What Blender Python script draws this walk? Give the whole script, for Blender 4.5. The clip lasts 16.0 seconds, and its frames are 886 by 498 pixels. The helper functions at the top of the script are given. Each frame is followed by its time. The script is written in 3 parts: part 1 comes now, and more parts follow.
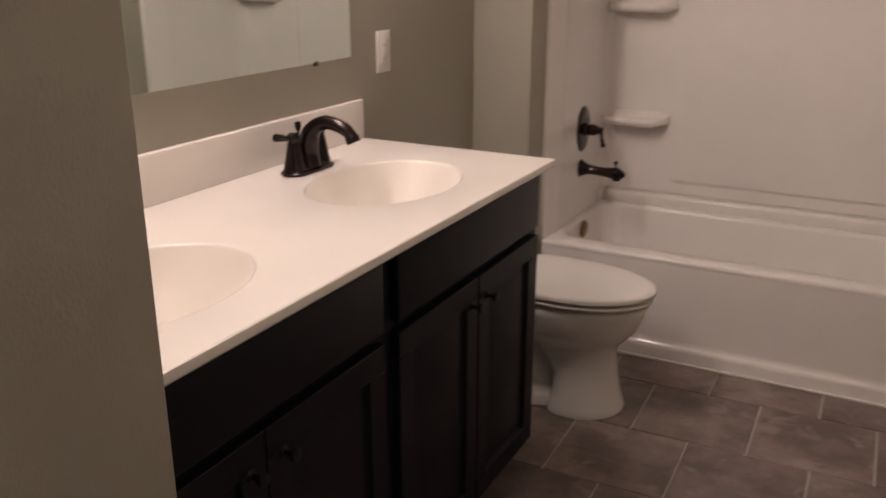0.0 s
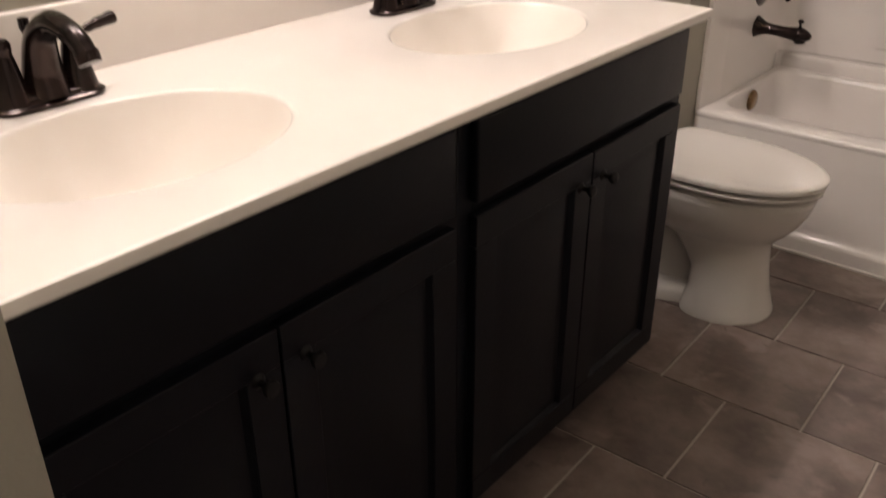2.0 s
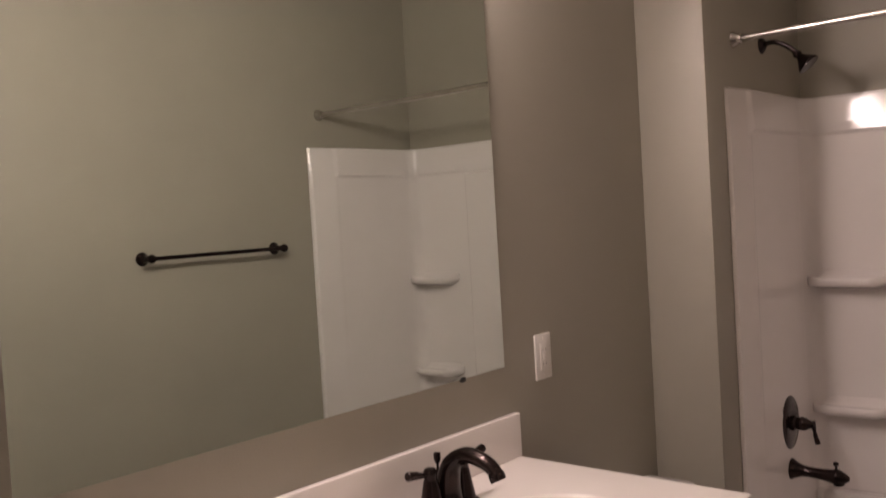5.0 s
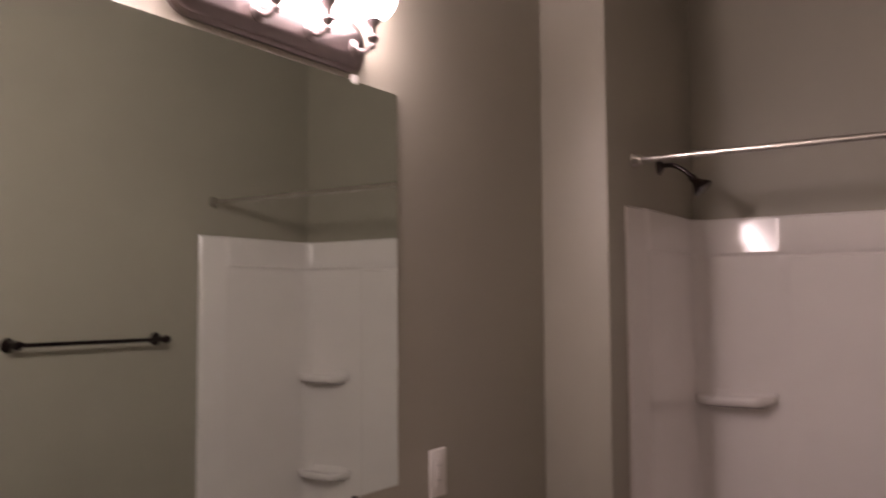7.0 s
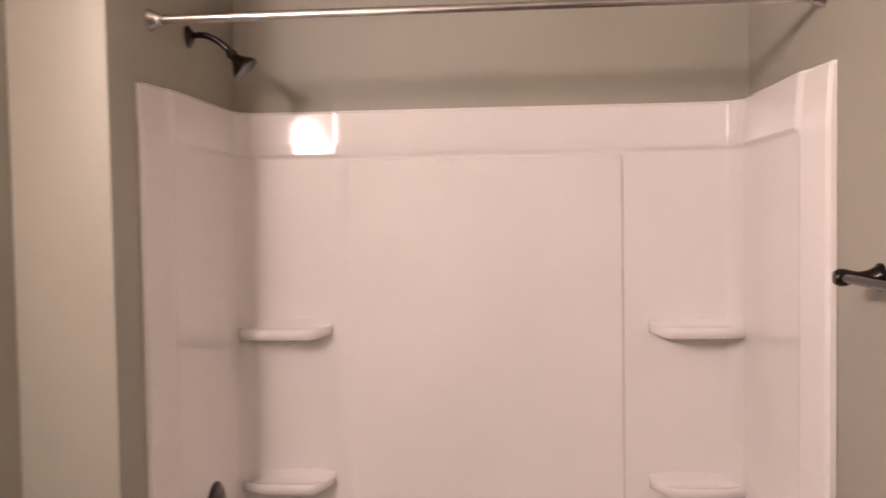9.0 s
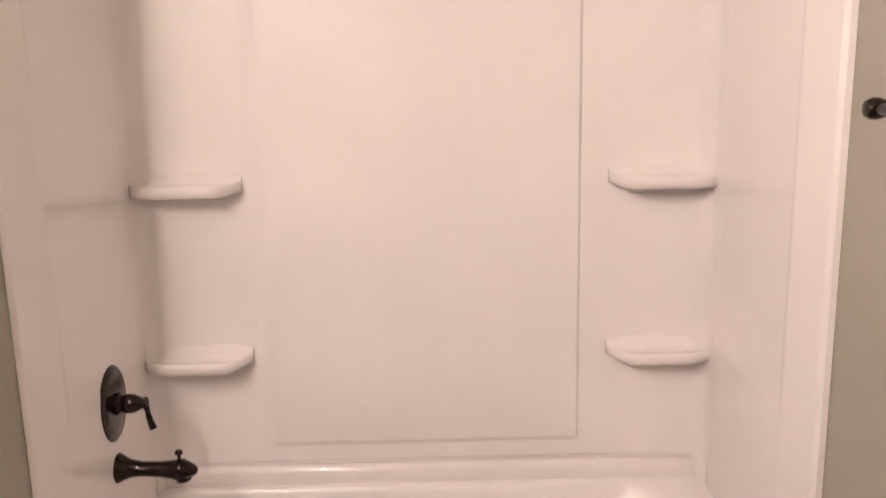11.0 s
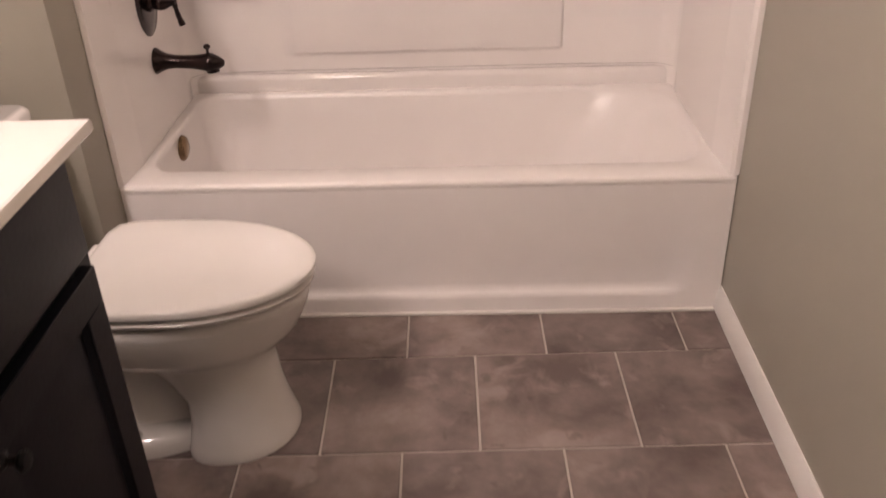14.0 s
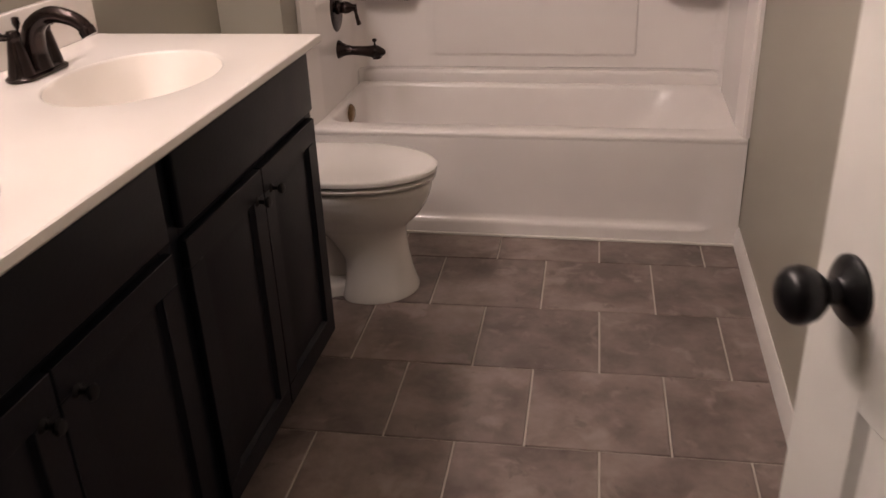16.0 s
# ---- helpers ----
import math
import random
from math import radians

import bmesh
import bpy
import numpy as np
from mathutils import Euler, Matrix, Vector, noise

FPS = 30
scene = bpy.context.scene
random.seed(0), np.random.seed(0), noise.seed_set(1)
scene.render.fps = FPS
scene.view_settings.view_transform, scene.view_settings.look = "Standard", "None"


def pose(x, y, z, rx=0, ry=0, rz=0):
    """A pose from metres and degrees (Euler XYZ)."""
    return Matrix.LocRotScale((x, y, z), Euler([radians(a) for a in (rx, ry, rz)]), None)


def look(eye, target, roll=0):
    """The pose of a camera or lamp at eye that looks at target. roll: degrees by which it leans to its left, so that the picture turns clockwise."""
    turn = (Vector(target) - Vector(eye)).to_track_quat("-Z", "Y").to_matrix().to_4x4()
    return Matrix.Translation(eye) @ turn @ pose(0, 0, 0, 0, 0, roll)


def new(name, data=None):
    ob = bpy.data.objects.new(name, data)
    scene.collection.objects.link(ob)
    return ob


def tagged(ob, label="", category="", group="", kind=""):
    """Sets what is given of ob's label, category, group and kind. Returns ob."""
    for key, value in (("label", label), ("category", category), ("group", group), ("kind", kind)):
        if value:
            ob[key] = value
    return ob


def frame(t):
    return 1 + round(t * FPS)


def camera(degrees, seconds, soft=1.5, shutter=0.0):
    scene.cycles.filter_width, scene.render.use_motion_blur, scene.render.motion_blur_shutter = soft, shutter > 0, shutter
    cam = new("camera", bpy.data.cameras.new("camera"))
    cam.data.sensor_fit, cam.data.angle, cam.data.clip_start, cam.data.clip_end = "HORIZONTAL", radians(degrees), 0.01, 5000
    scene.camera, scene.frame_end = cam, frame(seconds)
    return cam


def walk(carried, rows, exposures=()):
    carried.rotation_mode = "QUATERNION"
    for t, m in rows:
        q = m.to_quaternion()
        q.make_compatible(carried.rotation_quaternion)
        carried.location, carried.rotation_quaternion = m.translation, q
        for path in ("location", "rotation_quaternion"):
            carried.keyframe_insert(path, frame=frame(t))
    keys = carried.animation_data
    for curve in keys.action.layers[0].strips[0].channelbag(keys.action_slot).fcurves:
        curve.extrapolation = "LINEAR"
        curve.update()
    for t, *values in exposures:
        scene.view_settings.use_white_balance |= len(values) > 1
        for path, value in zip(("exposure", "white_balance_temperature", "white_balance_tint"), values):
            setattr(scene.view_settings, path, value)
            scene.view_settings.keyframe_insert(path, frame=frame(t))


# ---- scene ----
cam = camera(54.0, 16.0, 1.5, 0.4)
PATH = [
    (0, (1.149, -2.965, 1.426), (0.263, -1.29, 0.785), 0.0),
    (0.5, (1.137, -2.803, 1.39), (0.081, -1.27, 0.661), 0.3),
    (1, (1.066, -2.639, 1.335), (-0.006, -1.178, 0.489), 1.0),
    (1.5, (1.093, -2.626, 1.297), (0.035, -1.259, 0.29), 1.0),
    (2, (1.093, -2.622, 1.327), (-0.031, -1.26, 0.389), -0.2),
    (2.5, (1.098, -2.624, 1.362), (-0.112, -1.231, 0.591), -2.0),
    (3, (1.1, -2.622, 1.38), (-0.147, -1.206, 0.716), -2.4),
    (3.5, (1.1, -2.626, 1.408), (-0.163, -1.183, 0.839), -3.1),
    (4, (1.1, -2.643, 1.458), (-0.187, -1.163, 1.067), -3.6),
    (4.3, (1.095, -2.641, 1.481), (-0.202, -1.146, 1.187), -3.5),
    (4.5, (1.09, -2.64, 1.501), (-0.216, -1.142, 1.283), -3.7),
    (4.7, (1.085, -2.642, 1.519), (-0.227, -1.14, 1.367), -3.9),
    (6.8, (1.039, -2.641, 1.592), (-0.141, -1.034, 1.758), -1.0),
    (7, (1.013, -2.606, 1.585), (-0.079, -0.936, 1.71), -0.4),
    (7.5, (0.878, -2.507, 1.636), (0.097, -0.666, 1.676), -0.2),
    (8, (0.836, -2.346, 1.589), (0.252, -0.433, 1.583), -0.5),
    (8.3, (0.849, -2.214, 1.634), (0.37, -0.274, 1.553), -0.3),
    (8.5, (0.814, -2.115, 1.609), (0.443, -0.151, 1.543), -0.7),
    (9, (0.850, -1.922, 1.580), (0.684, 0.069, 1.498), -0.9),
    (9.2, (0.834, -1.828, 1.586), (0.742, 0.167, 1.489), -0.9),
    (11.3, (0.793, -1.551, 1.522), (0.805, 0.385, 1.02), -1.2),
    (11.5, (0.81, -1.546, 1.534), (0.807, 0.373, 0.973), -1.4),
    (12, (0.784, -1.554, 1.497), (0.809, 0.337, 0.845), -1.4),
    (12.5, (0.794, -1.556, 1.477), (0.816, 0.286, 0.698), -0.9),
    (13, (0.788, -1.588, 1.392), (0.786, 0.184, 0.463), -1.6),
    (13.5, (0.794, -1.666, 1.394), (0.765, 0.074, 0.409), -2.5),
    (14, (0.866, -1.94, 1.339), (0.81, -0.216, 0.328), -2.0),
    (14.5, (0.89, -2.162, 1.344), (0.822, -0.444, 0.322), -0.9),
    (15, (0.901, -2.44, 1.334), (0.803, -0.69, 0.37), -0.5),
    (15.5, (0.968, -2.663, 1.338), (0.697, -0.888, 0.458), -1.5),
    (16, (1.06, -2.902, 1.356), (0.706, -1.135, 0.49), -2.3),
]
# auto-exposure of the hand-held camera: seconds, stops, kelvin, tint
EXPOSURES = [
    (0, 0.1, 6500, 9),
    (0.5, 0.1, 6500, 12),
    (1, 0.15, 6500, 7),
    (1.5, 0.24, 6450, 5),
    (2, 0.5, 6200, 2),
    (2.5, 0.03, 6500, 10),
    (3, -0.34, 6500, 11),
    (3.5, 0.03, 6500, 8),
    (4, 0, 6500, 9),
    (4.5, 0, 6500, 11),
    (6.8, -1.1, 6050, 19),
    (7, -0.53, 6250, 18),
    (7.5, 0.06, 6250, 19),
    (8, 0.12, 6450, 19),
    (8.5, 0.42, 6550, 17),
    (9, 0.74, 6500, 15),
    (11.5, 1.04, 6450, 9),
    (12.5, 1.1, 6450, 9),
    (13, 0.82, 6500, 12),
    (13.5, 0.86, 6500, 12),
    (14, 0.9, 6500, 13),
    (14.5, 1.15, 6500, 12),
    (15, 0.75, 6500, 12),
    (15.5, 0.29, 6500, 11),
    (16, 0.35, 6450, 11),
]
walk(cam, [(t, look(eye, target, roll)) for t, eye, target, roll in PATH], EXPOSURES)

# ---- world, light, exposure ----
world = bpy.data.worlds.new("world")
world.use_nodes = True
world.node_tree.nodes["Background"].inputs[0].default_value = (0.01, 0.01, 0.01, 1)
scene.world = world
BULB_STRENGTH = 255.0
SHADE_STRENGTH = 60.0
LAMP_COLOUR = (1.0, 0.805, 0.745)


# ---- materials ----
def material(name, colour, rough=0.5, metal=0.0, colour2=None, scale=8.0, fine=120.0, bump=0.05, coat=0.0, depth=0.002,
             rough_var=0.08, per_object=0.0):
    """A principled surface with a broad and a fine variation of colour, gloss and relief."""
    m = bpy.data.materials.new(name)
    m.use_nodes = True
    nt = m.node_tree
    b = nt.nodes["Principled BSDF"]
    b.inputs["Metallic"].default_value = metal
    b.inputs["Coat Weight"].default_value = coat
    b.inputs["Coat Roughness"].default_value = 0.08
    tc = nt.nodes.new("ShaderNodeTexCoord")
    broad = nt.nodes.new("ShaderNodeTexNoise")
    broad.inputs["Scale"].default_value, broad.inputs["Detail"].default_value = scale, 5
    small = nt.nodes.new("ShaderNodeTexNoise")
    small.inputs["Scale"].default_value, small.inputs["Detail"].default_value = fine, 3
    for n in (broad, small):
        nt.links.new(tc.outputs["Object"], n.inputs["Vector"])
    ramp = nt.nodes.new("ShaderNodeValToRGB")
    c2 = colour2 or tuple(c * 0.9 for c in colour)
    ramp.color_ramp.elements[0].position, ramp.color_ramp.elements[1].position = 0.35, 0.68
    ramp.color_ramp.elements[0].color, ramp.color_ramp.elements[1].color = (*c2, 1), (*colour, 1)
    nt.links.new(broad.outputs["Fac"], ramp.inputs["Fac"])
    out = ramp.outputs["Color"]
    if per_object:
        info = nt.nodes.new("ShaderNodeObjectInfo")
        span = nt.nodes.new("ShaderNodeMapRange")
        span.inputs["To Min"].default_value, span.inputs["To Max"].default_value = 1 - per_object, 1 + per_object
        hsv = nt.nodes.new("ShaderNodeHueSaturation")
        nt.links.new(info.outputs["Random"], span.inputs["Value"])
        nt.links.new(span.outputs["Result"], hsv.inputs["Value"])
        nt.links.new(out, hsv.inputs["Color"])
        out = hsv.outputs["Color"]
    nt.links.new(out, b.inputs["Base Color"])
    rr = nt.nodes.new("ShaderNodeMapRange")
    rr.inputs["To Min"].default_value, rr.inputs["To Max"].default_value = max(0.02, rough - rough_var), min(1, rough + rough_var)
    nt.links.new(broad.outputs["Fac"], rr.inputs["Value"])
    nt.links.new(rr.outputs["Result"], b.inputs["Roughness"])
    if bump:
        bp = nt.nodes.new("ShaderNodeBump")
        bp.inputs["Strength"].default_value, bp.inputs["Distance"].default_value = bump, depth
        nt.links.new(small.outputs["Fac"], bp.inputs["Height"])
        nt.links.new(bp.outputs["Normal"], b.inputs["Normal"])
    return m


PAINT = material("wall_paint", (0.357, 0.336, 0.279), 0.46, scale=3, fine=260, bump=0.25, colour2=(0.344, 0.323, 0.268))
CEIL = material("ceiling_paint", (0.42, 0.40, 0.36), 0.8, scale=3, fine=140, bump=0.5)
TRIM = material("trim_paint", (0.78, 0.76, 0.73), 0.36, scale=5, fine=180, bump=0.08, rough_var=0.06)
DOORP = material("door_paint", (0.78, 0.76, 0.72), 0.38, scale=5, fine=150, bump=0.12)
ACRYL = material("tub_acrylic", (0.80, 0.765, 0.745), 0.115, coat=0.0, scale=4, fine=60, bump=0.02, rough_var=0.03, colour2=(0.785, 0.75, 0.73))
BASIN = material("tub_basin_acrylic", (0.80, 0.765, 0.745), 0.30, scale=4, fine=60, bump=0.02, rough_var=0.03, colour2=(0.785, 0.75, 0.73))
PORC = material("porcelain", (0.80, 0.775, 0.75), 0.10, coat=0.4, scale=4, fine=60, bump=0.01, rough_var=0.03, colour2=(0.785, 0.76, 0.735))
SEATP = material("seat_plastic", (0.80, 0.775, 0.745), 0.09, scale=5, fine=80, bump=0.02, rough_var=0.04, colour2=(0.78, 0.755, 0.73))
MARBLE = material("cultured_marble", (0.83, 0.79, 0.755), 0.2, coat=0.25, scale=5, fine=70, bump=0.02, rough_var=0.05, colour2=(0.81, 0.765, 0.73))
# the slab's marble darkened: the shade inside the bowls is in this colour
MARBLE_SHADED = material("cultured_marble_shaded", (0.745, 0.695, 0.640), 0.50, scale=5, fine=70, bump=0.02, rough_var=0.05, colour2=(0.73, 0.68, 0.626))
ESPRESSO = material("espresso_wood", (0.0056, 0.0064, 0.0108), 0.42, scale=6, fine=90, bump=0.14, colour2=(0.0040, 0.0045, 0.0076))
ESPRESSO.node_tree.nodes["Principled BSDF"].inputs["Specular IOR Level"].default_value = 0.19
BRONZE = material("oil_rubbed_bronze", (0.034, 0.019, 0.017), 0.20, metal=0.7, coat=0.15, scale=20, fine=150, bump=0.04, colour2=(0.016, 0.010, 0.010))
FIXTURE = material("fixture_bronze", (0.36, 0.31, 0.31), 0.32, metal=1.0, scale=20, fine=150, bump=0.03, rough_var=0.03)
BLACKM = material("black_metal", (0.012, 0.012, 0.014), 0.31, metal=0.5, scale=20, fine=150, bump=0.02, rough_var=0.02)
KNOBM = material("cabinet_knob_bronze", (0.009, 0.008, 0.009), 0.48, scale=20, fine=150, bump=0.02, rough_var=0.03)
KNOBM.node_tree.nodes["Principled BSDF"].inputs["Specular IOR Level"].default_value = 0.25
BRASS = material("bronze_overflow", (0.26, 0.175, 0.10), 0.16, metal=0.9, scale=20, fine=150, bump=0.02, rough_var=0.04)
CHROME = material("brushed_chrome", (0.78, 0.75, 0.71), 0.18, metal=1.0, scale=20, fine=200, bump=0.02)
RODW = material("satin_rod", (0.62, 0.59, 0.55), 0.22, metal=1.0, scale=20, fine=200, bump=0.02)
PLAST = material("white_plastic", (0.80, 0.77, 0.73), 0.35, scale=10, fine=100, bump=0.02, rough_var=0.05)
SLOTG = material("grey_slot", (0.30, 0.28, 0.26), 0.6, bump=0)
SLOT = material("dark_slot", (0.03, 0.028, 0.026), 0.6, bump=0)
GROUT = material("grout", (0.58, 0.515, 0.462), 0.85, scale=12, fine=300, bump=0.5, colour2=(0.50, 0.455, 0.405))
CAULK = material("caulk", (0.72, 0.69, 0.65), 0.5, bump=0.1)


def tile_material():
    m = material("slate_tile", (0.282, 0.222, 0.203), 0.42, scale=6.5, fine=45, bump=0.35, colour2=(0.120, 0.089, 0.081), depth=0.003,
                 per_object=0.15, rough_var=0.12)
    nt = m.node_tree
    noises = [n for n in nt.nodes if n.type == "TEX_NOISE"]
    info = next(n for n in nt.nodes if n.type == "OBJECT_INFO")
    tc = next(n for n in nt.nodes if n.type == "TEX_COORD")
    shift = nt.nodes.new("ShaderNodeVectorMath")
    shift.operation = "MULTIPLY_ADD"
    shift.inputs[1].default_value = (13.0, 29.0, 7.0)
    nt.links.new(info.outputs["Random"], shift.inputs[0])
    nt.links.new(tc.outputs["Object"], shift.inputs[2])
    for n in noises:
        nt.links.new(shift.outputs[0], n.inputs["Vector"])
    noises[0].inputs["Detail"].default_value = 8
    noises[0].inputs["Roughness"].default_value = 0.6
    noises[0].inputs["Distortion"].default_value = 0.12
    # sparse pale clouds and small dark scuffs over the broad mottling
    b = nt.nodes["Principled BSDF"]
    base = b.inputs["Base Color"].links[0].from_socket
    for scale, low, high, strength, colour in ((10.0, 0.57, 0.72, 0.65, (0.36, 0.295, 0.268, 1)), (19.0, 0.64, 0.72, 0.45, (0.085, 0.066, 0.058, 1))):
        n = nt.nodes.new("ShaderNodeTexNoise")
        n.inputs["Scale"].default_value, n.inputs["Detail"].default_value, n.inputs["Distortion"].default_value = scale, 4, 0.5
        nt.links.new(shift.outputs[0], n.inputs["Vector"])
        span = nt.nodes.new("ShaderNodeMapRange")
        span.inputs["From Min"].default_value, span.inputs["From Max"].default_value, span.inputs["To Max"].default_value = low, high, strength
        nt.links.new(n.outputs["Fac"], span.inputs["Value"])
        mix = nt.nodes.new("ShaderNodeMix")
        mix.data_type = "RGBA"
        mix.inputs[7].default_value = colour
        nt.links.new(span.outputs["Result"], mix.inputs[0])
        nt.links.new(base, mix.inputs[6])
        base = mix.outputs[2]
    nt.links.new(base, b.inputs["Base Color"])
    return m


TILE = tile_material()


def mirror_material():
    m = bpy.data.materials.new("mirror_glass")
    m.use_nodes = True
    b = m.node_tree.nodes["Principled BSDF"]
    b.inputs["Base Color"].default_value = (0.79, 0.86, 0.80, 1)
    b.inputs["Metallic"].default_value, b.inputs["Roughness"].default_value = 1.0, 0.01
    return m


MIRROR = mirror_material()


def bulb_material():
    m = bpy.data.materials.new("lit_bulb")
    m.use_nodes = True
    b = m.node_tree.nodes["Principled BSDF"]
    b.inputs["Base Color"].default_value = (0.9, 0.87, 0.82, 1)
    b.inputs["Emission Color"].default_value = (*LAMP_COLOUR, 1)
    b.inputs["Emission Strength"].default_value = BULB_STRENGTH
    return m


def shade_material():
    """Thin lit glass: most of the bulb's light passes, the rest glows in the glass."""
    m = bpy.data.materials.new("lit_glass_shade")
    m.use_nodes = True
    nt = m.node_tree
    nt.nodes.remove(nt.nodes["Principled BSDF"])
    clear = nt.nodes.new("ShaderNodeBsdfTransparent")
    glow = nt.nodes.new("ShaderNodeEmission")
    glow.inputs["Color"].default_value = (*LAMP_COLOUR, 1)
    glow.inputs["Strength"].default_value = SHADE_STRENGTH
    mix = nt.nodes.new("ShaderNodeMixShader")
    mix.inputs[0].default_value = 0.28
    nt.links.new(clear.outputs[0], mix.inputs[1])
    nt.links.new(glow.outputs[0], mix.inputs[2])
    nt.links.new(mix.outputs[0], nt.nodes["Material Output"].inputs["Surface"])
    return m


BULB = bulb_material()
SHADE = shade_material()


# ---- mesh helpers ----
def finish(name, bm, mat, smooth=40.0):
    bmesh.ops.remove_doubles(bm, verts=bm.verts, dist=1e-5)
    bmesh.ops.recalc_face_normals(bm, faces=bm.faces)
    me = bpy.data.meshes.new(name)
    bm.to_mesh(me)
    bm.free()
    me.materials.append(mat)
    if smooth:
        me.shade_smooth()
        me.set_sharp_from_angle(angle=radians(smooth))
    return new(name, me)


def part(name, bm, mat, parent, label="", smooth=40.0):
    """One mesh under a thing or a part; bm is in world places, the parent may stand anywhere unturned."""
    ob = finish(name, bm, mat, smooth)
    ob.parent = parent
    bpy.context.view_layer.update()
    ob.matrix_parent_inverse = parent.matrix_world.inverted()
    return tagged(ob, label) if label else ob


def thing(name, label, category, base=(0, 0, 0), group="", kind=""):
    ob = new(name)
    ob.location = base
    ob.empty_display_size = 0.05
    bpy.context.view_layer.update()
    return tagged(ob, label, category, group, kind)


def box(x0, x1, y0, y1, z0, z1, bevel=0.0, seg=2, bm=None):
    bm2 = bmesh.new()
    vs = [bm2.verts.new((x, y, z)) for x in (x0, x1) for y in (y0, y1) for z in (z0, z1)]
    for q in ((0, 1, 3, 2), (4, 6, 7, 5), (0, 4, 5, 1), (2, 3, 7, 6), (0, 2, 6, 4), (1, 5, 7, 3)):
        bm2.faces.new([vs[i] for i in q])
    if bevel:
        bmesh.ops.bevel(bm2, geom=bm2.edges[:], offset=bevel, segments=seg, profile=0.5, affect="EDGES")
    return join(bm, bm2) if bm is not None else bm2


def join(bm, other):
    me = bpy.data.meshes.new("tmp")
    other.to_mesh(me)
    other.free()
    bm.from_mesh(me)
    bpy.data.meshes.remove(me)
    return bm


def loft(rings, cap0=True, cap1=True, bm=None):
    """Joins rings of equally many points, each ring closed."""
    bm = bm or bmesh.new()
    vs = [[bm.verts.new(p) for p in r] for r in rings]
    n = len(vs[0])
    for a, b in zip(vs, vs[1:]):
        for i in range(n):
            bm.faces.new((a[i], a[(i + 1) % n], b[(i + 1) % n], b[i]))
    if cap0:
        bm.faces.new(vs[0][::-1])
    if cap1:
        bm.faces.new(vs[-1])
    return bm


def lathe(profile, place, axis=(0, 0, 1), seg=24, bm=None, squash=(1, 1)):
    """Turns (radius, height) pairs round an axis through place."""
    q = Vector((0, 0, 1)).rotation_difference(Vector(axis).normalized())
    rings = []
    for r, h in profile:
        rings.append([Vector(place) + q @ Vector((max(r, 1e-4) * squash[0] * math.cos(a), max(r, 1e-4) * squash[1] * math.sin(a), h))
                      for a in (2 * math.pi * i / seg for i in range(seg))])
    return loft(rings, bm=bm)


def tube(points, radii, seg=14, bm=None):
    """A round pipe along points, with a radius at each or one for all."""
    pts = [Vector(p) for p in points]
    radii = [radii] * len(pts) if isinstance(radii, (int, float)) else radii
    rings, up = [], None
    for i, p in enumerate(pts):
        d = (pts[min(i + 1, len(pts) - 1)] - pts[max(i - 1, 0)]).normalized()
        if up is None:
            up = d.orthogonal().normalized()
        up = (up - d * up.dot(d)).normalized()
        side = d.cross(up)
        rings.append([p + radii[i] * (math.cos(a) * up + math.sin(a) * side) for a in (2 * math.pi * k / seg for k in range(seg))])
    return loft(rings, bm=bm)


def arc(points, steps=8):
    """A smooth run through points (Catmull-Rom)."""
    p = [Vector(points[0])] + [Vector(q) for q in points] + [Vector(points[-1])]
    out = []
    for i in range(1, len(p) - 2):
        for k in range(steps):
            t = k / steps
            out.append(0.5 * ((2 * p[i]) + (p[i + 1] - p[i - 1]) * t + (2 * p[i - 1] - 5 * p[i] + 4 * p[i + 1] - p[i + 2]) * t * t
                              + (3 * p[i] - p[i - 1] - 3 * p[i + 1] + p[i + 2]) * t ** 3))
    return out + [p[-2]]


def rounded_rect(x0, x1, y0, y1, r, z, seg=8, right=None, front_right=None):
    pts, q = [], right or r
    f = front_right or q
    for cx, cy, a0, r in ((x1 - q, y1 - q, 0, q), (x0 + r, y1 - r, 90, r), (x0 + r, y0 + r, 180, r), (x1 - f, y0 + f, 270, f)):
        for k in range(seg + 1):
            a = radians(a0 + 90 * k / seg)
            pts.append((cx + r * math.cos(a), cy + r * math.sin(a), z))
    return pts


def setting(name, bm, mat, label, category, smooth=30.0):
    return tagged(finish(name, bm, mat, smooth), label, category, kind="structure")


# ---- plan ----
WX = -0.225     # vanity wall
AX = -0.002     # left wall of the tub alcove
EX = 1.535      # right wall
WY = -0.140     # face of the wing wall
BY = 0.70       # wall behind the tub
SY = -2.435     # end wall of the vanity
SE = -2.80      # inner face of the door wall
OY = -2.92      # outer face of the door wall
JX = 0.572      # free end of that wall
DX = 0.735      # left side of the doorway
CZ = 3.05       # ceiling
HY = -4.2       # end of the hall
HX0, HX1 = -0.6, 2.0

# ---- large structure ----
floor = setting("floor", box(HX0 - 0.1, HX1 + 0.1, HY - 0.1, BY + 0.1, -0.12, -0.004), GROUT, "light grout bed under dark tile floor", "floor")
setting("wall_west", box(WX - 0.12, WX, SY, BY + 0.12, 0, CZ), PAINT, "greige painted wall behind vanity and toilet", "wall")
wing = box(WX, AX, WY, BY + 0.12, 0, CZ, 0.004)
setting("wall_wing", wing, PAINT, "greige painted wing wall beside the tub", "wall")
setting("wall_north", box(AX, EX + 0.12, BY, BY + 0.12, 0, CZ), PAINT, "greige painted wall above tub surround", "wall")
setting("wall_east", box(EX, EX + 0.12, OY, BY, 0, CZ), PAINT, "greige painted wall with towel bar", "wall")
south = box(WX - 0.12, JX, OY, SY, 0, CZ, 0.004)
